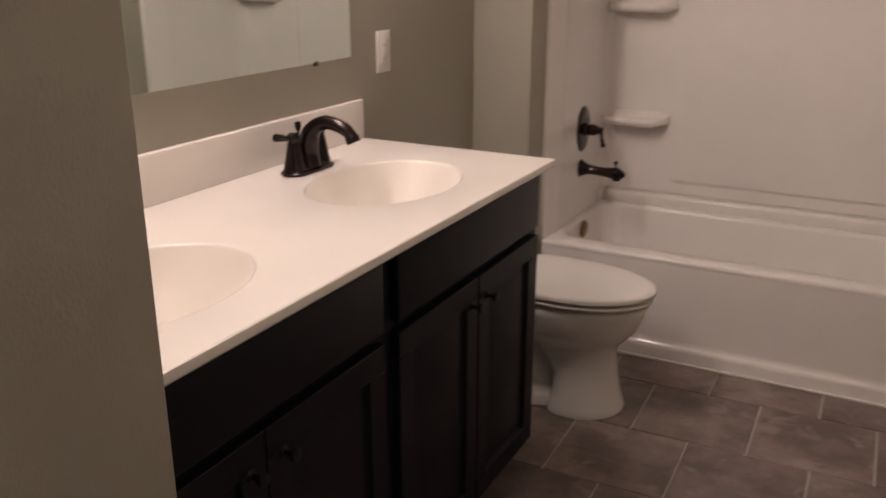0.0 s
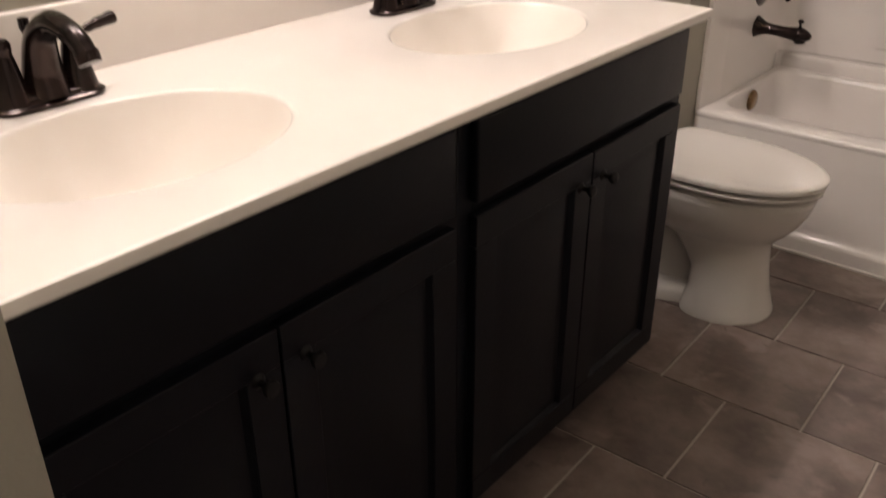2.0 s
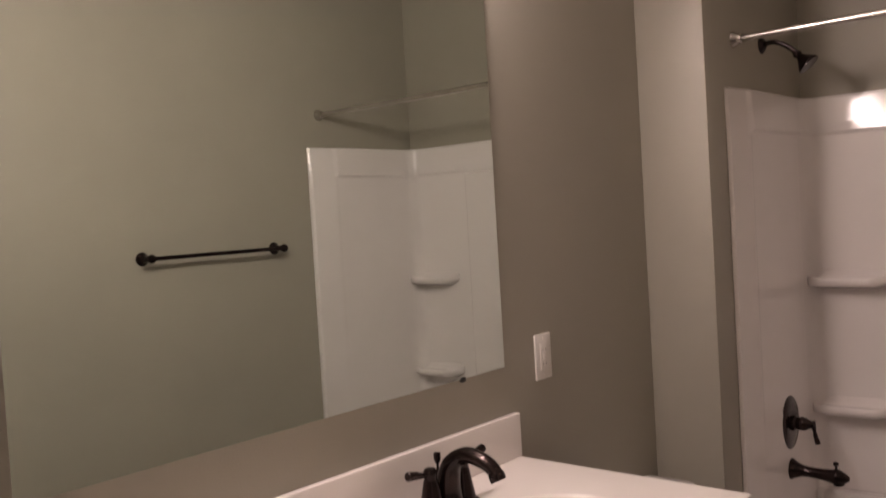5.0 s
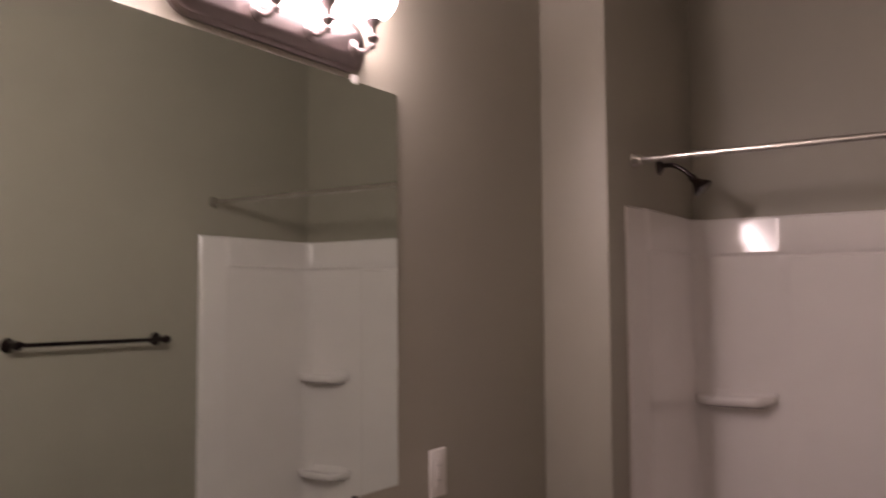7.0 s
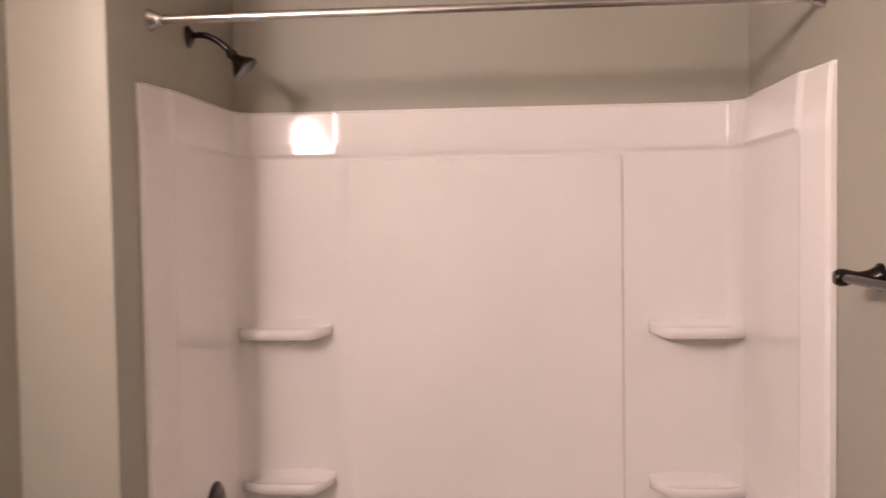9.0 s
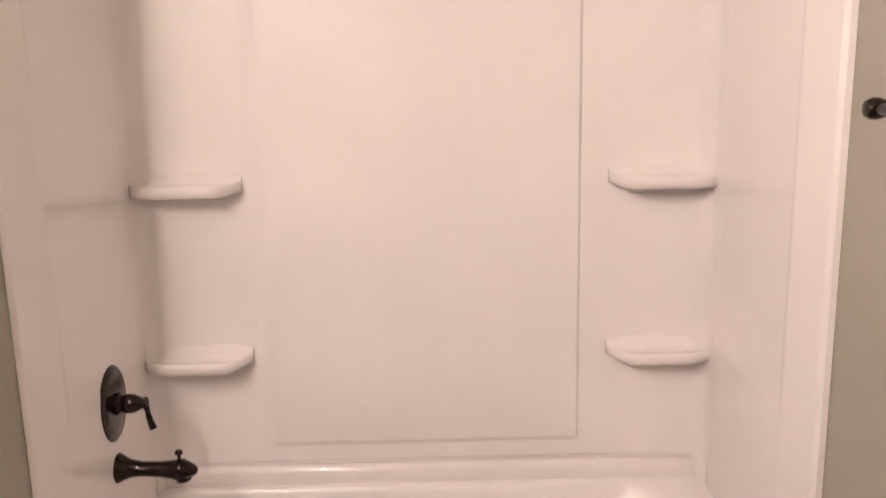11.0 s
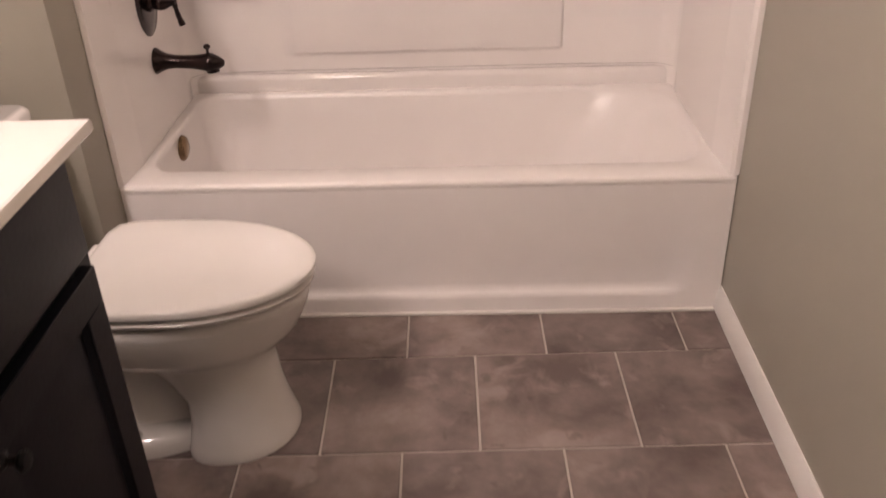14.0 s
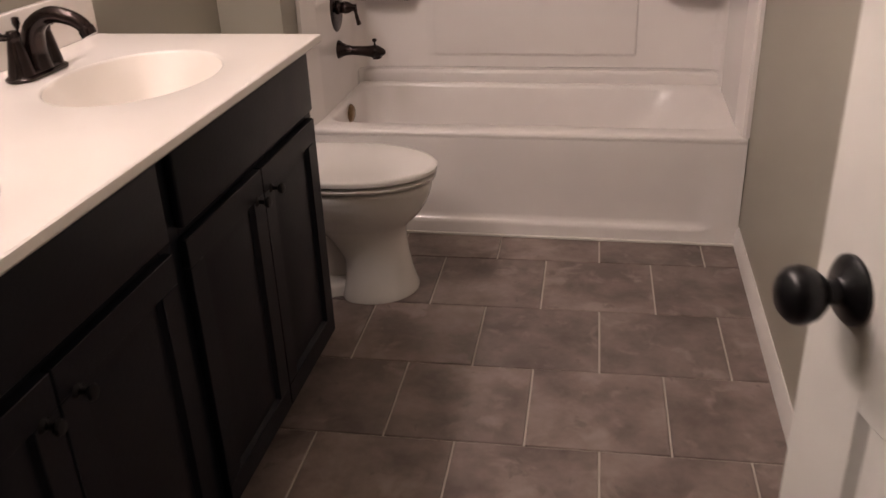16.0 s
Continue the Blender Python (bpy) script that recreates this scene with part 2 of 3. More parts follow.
box(JX, DX, OY, SE, 0, 2.08, bm=south)
box(JX, EX, OY, SE, 2.08, CZ, bm=south)
setting("wall_south", south, PAINT, "greige painted wall with open doorway", "wall")
setting("ceiling", box(HX0, HX1, HY, BY, CZ, CZ + 0.1), CEIL, "pale greige textured ceiling", "ceiling")
hall = box(HX0 - 0.1, HX0, HY, OY, 0, CZ)
box(HX1, HX1 + 0.1, HY, OY, 0, CZ, bm=hall)
box(HX0 - 0.1, HX1 + 0.1, HY - 0.1, HY, 0, CZ, bm=hall)
box(EX + 0.12, HX1, OY, OY + 0.12, 0, CZ, bm=hall)
box(HX0, WX - 0.12, OY, OY + 0.12, 0, CZ, bm=hall)
setting("wall_hall", hall, PAINT, "greige painted hall walls", "wall")


def baseboard_profile(p0, p1, out, h=0.074, d=0.012):
    """A moulded board along the floor from p0 to p1, standing off the wall towards out."""
    prof = [(0, 0), (d, 0), (d, h * 0.62), (d * 0.8, h * 0.70), (d * 0.75, h * 0.80), (d * 0.45, h * 0.92), (d * 0.3, h), (0, h)]
    o = Vector(out)
    return loft([[Vector((*p, 0)) + o * a + Vector((0, 0, b)) for a, b in prof] for p in (p0, p1)])


setting("baseboard_east", baseboard_profile((EX, -1.0), (EX, 0.0), (-1, 0, 0)), TRIM, "white moulded baseboard", "baseboard")
setting("baseboard_east_near", baseboard_profile((EX, SE), (EX, -1.0), (-1, 0, 0)), TRIM, "white moulded baseboard", "baseboard")
setting("baseboard_west", baseboard_profile((WX, -0.86), (WX, WY), (1, 0, 0)), TRIM, "white moulded baseboard behind toilet", "baseboard")
setting("baseboard_wing", baseboard_profile((WX + 0.013, WY), (AX + 0.002, WY), (0, -1, 0)), TRIM, "white moulded baseboard on wing wall", "baseboard")


# ---- bathtub ----
TUBZ = 0.398


def bathtub():
    tub = thing("bathtub", "white acrylic alcove bathtub with panelled apron", "bathtub", (0.76, 0.35, 0))
    x0, x1, yf, yb = AX + 0.001, EX - 0.003, -0.006, BY - 0.002
    seg = 10
    rim = [
        rounded_rect(x0, x1, yf + 0.0070, yb, 0.004, TUBZ - 0.024, seg),
        rounded_rect(x0, x1, yf + 0.0040, yb, 0.004, TUBZ - 0.015, seg),
        rounded_rect(x0, x1, yf + 0.0040, yb, 0.004, TUBZ - 0.009, seg),
        rounded_rect(x0, x1, yf + 0.0070, yb, 0.004, TUBZ - 0.003, seg),
        rounded_rect(x0, x1, yf + 0.0140, yb, 0.004, TUBZ, seg),
    ]
    for left, right, front, back, rl, rr, dz in (
            (0.042, 0.026, 0.085, 0.050, 0.075, 0.210, 0.001), (0.047, 0.046, 0.091, 0.056, 0.075, 0.215, -0.004), (0.051, 0.072, 0.096, 0.061, 0.080, 0.220, -0.018),
            (0.056, 0.120, 0.102, 0.068, 0.085, 0.225, -0.080), (0.064, 0.200, 0.112, 0.080, 0.090, 0.215, -0.170), (0.076, 0.290, 0.126, 0.092, 0.10, 0.205, -0.285),
            (0.100, 0.345, 0.144, 0.108, 0.11, 0.19, -0.340), (0.150, 0.410, 0.180, 0.145, 0.11, 0.16, -0.360), (0.250, 0.480, 0.260, 0.240, 0.07, 0.09, -0.366)):
        rim.append(rounded_rect(x0 + left, x1 - right, yf + front, yb - back, rl, TUBZ + dz, seg, rr, rr * 0.5))
    part("basin", loft(rim, cap0=False), BASIN, tub, smooth=50)
    # apron: a shallow panel framed by a skirt that bulges at the foot
    bm = bmesh.new()
    nx, xs = 60, []
    for i in range(nx + 1):
        xs.append(x0 + (x1 - x0) * i / nx)
    levels = [0.0, 0.02, 0.045, 0.055, 0.062, 0.07, 0.085, 0.12, 0.2, 0.3, 0.34, 0.362, 0.375, TUBZ - 0.012]

    def off(x, z):
        side = min(1.0, max(0.0, (min(x - x0, x1 - x) - 0.09 - 0.06 * (1 - min(1, z / 0.12)) ** 2) / 0.03))
        foot = min(1.0, max(0.0, (z - 0.052) / 0.02))
        top = min(1.0, max(0.0, (0.385 - z) / 0.28))
        s = side * foot * top
        s = s * s * (3 - 2 * s)
        return 0.004 + 0.016 * s + 0.003 * (z / TUBZ)

    grid = [[bm.verts.new((x, yf + off(x, z), z)) for x in xs] for z in levels]
    for a, b in zip(grid, grid[1:]):
        for i in range(nx):
            bm.faces.new((a[i], a[i + 1], b[i + 1], b[i]))
    part("apron", bm, ACRYL, tub, smooth=60)
    part("caulk_bead", box(x0 + 0.012, x1 - 0.012, yf - 0.006, yf + 0.006, 0.0, 0.008, 0.002), CAULK, tub)
    # raised back and end ledges that carry the surround
    led = box(x0, x1, yb - 0.040, yb, TUBZ - 0.01, 0.450, 0.016, 4)
    part("back_ledge", led, ACRYL, tub, smooth=60)
    part("overflow_plate", lathe([(0.0, 0.017), (0.022, 0.017), (0.031, 0.013), (0.037, 0.006), (0.038, 0.0)], (x0 + 0.054, 0.345, 0.350),
                                 (1, 0, -0.06), 28, squash=(1.0, 0.95)), BRASS, tub, "round bronze overflow plate")
    part("drain", lathe([(0.035, 0), (0.034, 0.004), (0.024, 0.005), (0.02, 0.010), (0.0, 0.012)], (0.40, 0.345, TUBZ - 0.366), seg=24), BRONZE, tub,
         "bronze drain")
    return tub


bathtub()


# ---- tub surround ----
def surround():
    top, low = 1.893, 0.397
    sur = thing("tub_surround", "glossy white moulded acrylic tub surround with corner shelves", "tub surround", (0.76, 0.6, low))
    r = 0.06
    xl, xr, yb, yf = AX + 0.003, EX - 0.014, 0.684, -0.004
    plan = []  # x, y, inward normal
    ys = [yf, yf + 0.003, yf + 0.008, yf + 0.014, 0.04, 0.08, 0.118, 0.126, 0.134, 0.142, 0.150, 0.158, 0.3, 0.45, 0.56, 0.568, 0.58, yb - r]
    for y in ys:
        plan.append((xl, y, (1, 0), "side"))
    for k in range(1, 9):
        a = radians(180 - 90 * k / 8)
        plan.append((xl + r + r * math.cos(a), yb - r + r * math.sin(a), (-math.cos(a), -math.sin(a)), "corner"))
    xs = [0.2, 0.305, 0.312, 0.338, 0.342, 0.350, 0.356, 0.362, 0.5, 0.76, 1.0, 1.150, 1.156, 1.162, 1.170, 1.174, 1.222, 1.229, 1.34]
    for x in xs:
        plan.append((x, yb, (0, -1), "back"))
    for k in range(0, 9):
        a = radians(90 - 90 * k / 8)
        plan.append((xr - r + r * math.cos(a), yb - r + r * math.sin(a), (-math.cos(a), -math.sin(a)), "corner"))
    for y in ys[::-1][1:]:
        plan.append((xr, y, (-1, 0), "side"))

    def step(v, a, b):
        t = min(1.0, max(0.0, (v - a) / (b - a)))
        return t * t * (3 - 2 * t)

    def off(x, y, n, tag, z):
        d = 0.0
        if tag == "side":
            # a rounded front lip, a flange that slopes inwards, then the flat panel
            d += 0.009 * step(y, yf, yf + 0.008) + 0.011 * min(1.0, max(0.0, (y - yf - 0.008) / 0.130))
            d -= 0.0025 * step(y, 0.132, 0.157) * (1 - step(y, 0.562, 0.578)) * step(z, 0.80, 0.815) * (1 - step(z, 1.735, 1.755))
        if tag == "back":
            inside = step(x, 0.318, 0.357) * (1 - step(x, 1.161, 1.169))
            d += 0.009 * inside * step(z, 0.503, 0.520) * (1 - step(z, 1.742, 1.75))
        if tag != "side" and z < 0.458:
            d -= 0.007
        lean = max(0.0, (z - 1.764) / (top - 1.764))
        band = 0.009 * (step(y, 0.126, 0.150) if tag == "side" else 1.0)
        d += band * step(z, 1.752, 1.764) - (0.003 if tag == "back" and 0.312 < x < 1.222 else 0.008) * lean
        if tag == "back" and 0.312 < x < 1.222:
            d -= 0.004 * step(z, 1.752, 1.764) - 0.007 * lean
        if tag == "back":
            d += 0.011 * max(0.0, 1 - (x - 0.09) / 0.22, 1 - (EX - 0.09 - x) / 0.22) if not 0.312 < x < 1.222 else 0.0
        if tag == "corner":
            d += 0.011 * abs(n[1]) + 0.020 * abs(n[0])
        if z > top - 0.006:
            d -= 0.006
        return d

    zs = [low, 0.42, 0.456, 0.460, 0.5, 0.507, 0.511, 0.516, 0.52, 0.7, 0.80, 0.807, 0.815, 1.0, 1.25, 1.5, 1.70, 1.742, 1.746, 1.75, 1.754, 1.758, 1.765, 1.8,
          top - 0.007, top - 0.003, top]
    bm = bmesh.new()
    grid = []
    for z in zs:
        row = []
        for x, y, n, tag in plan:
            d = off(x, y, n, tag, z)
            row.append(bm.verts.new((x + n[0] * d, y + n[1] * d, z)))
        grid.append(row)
    # lip back to the wall along the top
    grid.append([bm.verts.new((min(max(x - n[0] * 0.016, AX + 0.001), EX - 0.001), min(y - n[1] * 0.015, BY - 0.001), top)) for x, y, n, _ in plan])
    for a, b in zip(grid, grid[1:]):
        for i in range(len(plan) - 1):
            bm.faces.new((a[i], a[i + 1], b[i + 1], b[i]))
    for side in (0, len(plan) - 1):
        wall = AX + 0.001 if side == 0 else EX - 0.001
        col = [bm.verts.new((wall, yf, z)) for z in zs]
        for k in range(len(zs) - 1):
            bm.faces.new((grid[k][side], grid[k + 1][side], col[k + 1], col[k]))
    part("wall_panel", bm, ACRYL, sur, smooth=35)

    def shelf(left, z):
        bm = bmesh.new()
        prof = []
        for s in range(25):
            u = s / 24
            x = 0.018 + 0.274 * u
            # front line: deep at the corner side, rounding back to the wall at the free end
            k = max(0.0, (u - 0.80) / 0.20)
            dep = 0.108 * (1 - 0.66 * k ** 1.25)
            if u > 0.99:
                dep *= 0.72
            dep *= 0.62 + 0.38 * min(1, u / 0.25) ** 0.7
            prof.append((x, dep, k))
        rings = []
        for x, dep, k in prof:
            X = x if left else AX + EX - x
            th = 0.038 * (1 - 0.40 * k ** 1.3)
            y0 = 0.686
            rings.append([(X, y0, z - th - 0.012 * (1 - k)), (X, y0 - dep * 0.45, z - th - 0.002), (X, y0 - dep * 0.90, z - th * 0.84), (X, y0 - dep * 0.985, z - th * 0.60), (X, y0 - dep, z - th * 0.32),
                          (X, y0 - dep * 0.98, z - 0.004), (X, y0 - dep * 0.93, z + 0.001), (X, y0 - dep * 0.80, z - 0.007), (X, y0 - dep * 0.30, z - 0.008),
                          (X, y0 - 0.016, z + 0.002), (X, y0 - 0.012, z + 0.020 - 0.010 * k), (X, y0, z + 0.026 - 0.012 * k)])
        loft(rings, bm=bm)
        part("shelf", bm, ACRYL, sur, smooth=70)

    for z in (1.243, 0.780):
        shelf(True, z)
        shelf(False, z)


surround()


# ---- shower fittings ----
def shower_head():
    s = thing("wall_shower", "dark bronze wall-mounted shower head on curved arm", "shower", (AX, 0.325, 2.055))
    part("flange", lathe([(0.030, 0), (0.029, 0.004), (0.018, 0.012), (0.011, 0.016)], (AX, 0.325, 2.055), (1, 0, 0), 20), BRONZE, s)
    pts = arc([(AX, 0.325, 2.055), (AX + 0.045, 0.325, 2.057), (AX + 0.088, 0.328, 2.035), (AX + 0.115, 0.33, 2.008)])
    part("arm", tube(pts, 0.0085), BRONZE, s)
    part("head", lathe([(0.010, 0), (0.014, 0.008), (0.014, 0.016), (0.011, 0.020), (0.020, 0.036), (0.034, 0.054), (0.037, 0.060), (0.037, 0.066), (0.0, 0.067)],
                       (AX + 0.108, 0.33, 2.015), (0.66, 0.06, -0.75), 24), BRONZE, s)


def tub_valve():
    y, z = 0.380, 0.759
    x = AX + 0.019
    v = thing("tub_valve", "dark bronze shower valve with oval plate and lever", "shower valve", (x, y, z))
    part("plate", lathe([(0.093, 0), (0.093, 0.003), (0.086, 0.008), (0.05, 0.011), (0.0, 0.012)], (x, y, z), (1, 0, 0), 36, squash=(1.0, 0.86)), BRONZE, v)
    part("hub", lathe([(0.027, 0.008), (0.026, 0.020), (0.020, 0.026), (0.021, 0.032), (0.024, 0.040), (0.022, 0.054), (0.013, 0.072), (0.011, 0.084), (0.0, 0.087)],
                      (x, y, z), (1, 0, 0), 24), BRONZE, v)
    part("lever", tube(arc([(x + 0.078, y, z + 0.012), (x + 0.080, y + 0.002, z - 0.012), (x + 0.084, y + 0.004, z - 0.04), (x + 0.090, y + 0.006, z - 0.066)]),
                       [0.0085] * 6 + [0.0075] * 4 + [0.006] * 4 + [0.0075] * 6 + [0.009] * 5), BRONZE, v, "drooping bronze lever")


def tub_spout():
    y, z = 0.370, 0.600
    x = AX + 0.019
    s = thing("tub_spout", "dark bronze tub spout with diverter knob", "tub spout", (x, y, z))
    part("body", lathe([(0.037, 0), (0.036, 0.006), (0.028, 0.020), (0.021, 0.036), (0.018, 0.060), (0.019, 0.105), (0.023, 0.135), (0.027, 0.150), (0.026, 0.158),
                        (0.018, 0.176), (0.009, 0.190), (0.0, 0.193)], (x, y, z), (1, 0, -0.05), 26), BRONZE, s)
    part("outlet", lathe([(0.018, 0), (0.018, 0.022), (0.013, 0.024)], (x + 0.155, y, z - 0.012), (0.1, 0, -1), 18), BRONZE, s)
    part("diverter_knob", lathe([(0.004, 0), (0.004, 0.018), (0.009, 0.021), (0.010, 0.026), (0.006, 0.031), (0.0, 0.032)], (x + 0.150, y, z + 0.012),
                                (0, 0, 1), 14), BRONZE, s)


def shower_rod():
    y, z = 0.08, 2.045
    s = thing("shower_rod", "thin pale metal shower curtain rod across the tub", "curtain rod", (AX, y, z))
    part("rod", tube([(AX + 0.004, y, z), (EX - 0.004, y, z)], 0.0115, 16), RODW, s)
    for x, d in ((AX, 1), (EX, -1)):
        part("end_flange", lathe([(0.026, 0), (0.026, 0.004), (0.018, 0.014), (0.016, 0.028), (0.0126, 0.03)], (x, y, z), (d, 0, 0), 22), RODW, s)


shower_head()
tub_valve()
tub_spout()
shower_rod()


def towel_bar():
    z, ya, yb = 1.447, -0.228, -0.864
    x = EX - 0.072
    t = thing("towel_bar", "dark bronze towel bar on greige wall", "towel bar", (EX, (ya + yb) / 2, z))
    part("bar", tube([(x, ya + 0.012, z), (x, yb - 0.012, z)], 0.0085, 14), BRONZE, t)
    for y in (ya, yb):
        part("post", lathe([(0.027, 0), (0.027, 0.005), (0.021, 0.010), (0.014, 0.024), (0.011, 0.042), (0.014, 0.058), (0.017, 0.066), (0.017, 0.078), (0.012, 0.086), (0.0, 0.088)],
                           (EX, y, z), (-1, 0, 0), 22), BRONZE, t)


towel_bar()


# ---- mirror, lights, outlet ----
MY0, MY1, MZ0, MZ1 = SY + 0.012, -0.921, 1.158, 2.092


def wall_mirror():
    m = thing("wall_mirror", "large frameless wall mirror above the vanity", "mirror", (WX, (MY0 + MY1) / 2, MZ0))
    part("glass", box(WX + 0.0005, WX + 0.006, MY0, MY1, MZ0, MZ1, 0.001, 1), MIRROR, m, smooth=0)
    for y in (-1.085, -2.22):
        part("clip", box(WX + 0.0005, WX + 0.009, y - 0.007, y + 0.007, MZ0 - 0.007, MZ0 + 0.005, 0.0015), SLOT, m, "small dark mirror clip")
        part("clip", box(WX + 0.0005, WX + 0.010, y - 0.011, y + 0.011, MZ1 - 0.007, MZ1 + 0.012, 0.0015), PLAST, m, "small clear plastic mirror clip")


wall_mirror()


def vanity_light(yc, y_first):
    zc = 2.167
    L = thing("vanity_light", "bronze vanity light bar with lit glass shades", "vanity light", (WX, yc, zc), group="vanity lights")
    half, hh = 0.288, 0.060

    def stadium(k, x):
        pts = []
        for cy, a0 in ((half - hh, -90), (-(half - hh), 90)):
            for i in range(13):
                a = radians(a0 + 180 * i / 12)
                pts.append((x, yc + cy + (hh - k) * math.cos(a), zc + (hh - k) * math.sin(a)))
        return pts

    part("backplate", loft([stadium(0, WX), stadium(0, WX + 0.008), stadium(0.006, WX + 0.012), stadium(0.010, WX + 0.012), stadium(0.014, WX + 0.018),
                            stadium(0.022, WX + 0.020), stadium(0.026, WX + 0.026), stadium(0.034, WX + 0.028)]), FIXTURE, L, smooth=50)
    for y in y_first:
        px = WX + 0.078
        part("boss", lathe([(0.021, 0.0), (0.020, 0.004), (0.013, 0.008), (0.010, 0.014)], (WX + 0.026, y, zc - 0.012), (1, 0, 0), 18), FIXTURE, L)
        part("arm", tube(arc([(WX + 0.030, y, zc - 0.012), (WX + 0.052, y, zc - 0.022), (WX + 0.070, y, zc - 0.016), (px, y, zc + 0.004)]), 0.0062, 12), FIXTURE, L)
        part("cup", lathe([(0.0, -0.024), (0.006, -0.022), (0.009, -0.014), (0.006, -0.008), (0.012, 0.000), (0.014, 0.006), (0.008, 0.012), (0.0085, 0.022), (0.011, 0.032), (0.017, 0.042), (0.018, 0.046),
                           (0.0, 0.045)], (px, y, zc), (0, 0, 1), 20), FIXTURE, L)
        part("shade", lathe([(0.019, 0.047), (0.031, 0.052), (0.044, 0.066), (0.052, 0.086), (0.058, 0.112), (0.063, 0.140), (0.068, 0.160), (0.066, 0.161), (0.061, 0.140), (0.056, 0.112), (0.050, 0.087),
                             (0.042, 0.068), (0.030, 0.055), (0.017, 0.049)], (px, y, zc), (0, 0, 1), 24), SHADE, L, "lit glass bell shade")
        part("bulb", lathe([(0.0, 0.050), (0.012, 0.052), (0.013, 0.060), (0.021, 0.072), (0.026, 0.084), (0.027, 0.094), (0.023, 0.108), (0.013, 0.117), (0.0, 0.120)], (px, y, zc), (0, 0, 1), 16), BULB, L,
             "glowing round bulb")


vanity_light(-1.334, (-1.109, -1.259, -1.409, -1.559))
vanity_light(-2.066, (-1.841, -1.991, -2.141, -2.291))


def outlet():
    y, z = -0.748, 1.158
    o = thing("wall_outlet", "white wall outlet plate with rectangular insert", "wall outlet", (WX, y, z))
    part("plate", box(WX, WX + 0.006, y - 0.036, y + 0.036, z - 0.060, z + 0.060, 0.0025), PLAST, o)
    part("insert", box(WX + 0.004, WX + 0.008, y - 0.0165, y + 0.0165, z - 0.034, z + 0.034, 0.001), PLAST, o)
    for dz in (-0.019, 0.019):
        for dy in (-0.006, 0.006):
            part("slot", box(WX + 0.006, WX + 0.0085, y + dy - 0.001, y + dy + 0.001, z + dz - 0.004, z + dz + 0.004), SLOTG, o)
    for dz in (-0.005, 0.005):
        part("button", box(WX + 0.006, WX + 0.0095, y - 0.006, y + 0.006, z + dz - 0.003, z + dz + 0.003, 0.0006), PLAST, o)
    for dz in (-0.048, 0.048):
        part("screw", lathe([(0.003, 0), (0.003, 0.001), (0, 0.0013)], (WX + 0.006, y, z + dz), (1, 0, 0), 10), PLAST, o)


outlet()

# ---- vanity ----
CY0, CY1 = SY + 0.004, -0.884      # counter ends
CX1, CZT = 0.379, 0.928            # counter front and top
UNIT = (CY1 - 0.018 - (SY + 0.004)) / 2


def panel_front(bm, x, y0, y1, z0, z1, rail, raised):
    """A frame-and-panel front facing +x: frame, recessed field."""
    box(x, x + 0.019, y0, y1, z0, z0 + rail, 0.0015, 1, bm)
    box(x, x + 0.019, y0, y1, z1 - rail, z1, 0.0015, 1, bm)
    box(x, x + 0.019, y0, y0 + rail, z0 + rail, z1 - rail, 0.0015, 1, bm)
    box(x, x + 0.019, y1 - rail, y1, z0 + rail, z1 - rail, 0.0015, 1, bm)
    rings = []
    for k, d in ((0.0, 0.016), (0.006, 0.008), (0.012, 0.008), (0.012 + raised, 0.008 + (0.004 if raised else 0))):
        a, b, c, e = y0 + rail + k, y1 - rail - k, z0 + rail + k, z1 - rail - k
        rings.append([(x + d, a, c), (x + d, b, c), (x + d, b, e), (x + d, a, e)])
    loft(rings, cap0=False, bm=bm)
    return bm


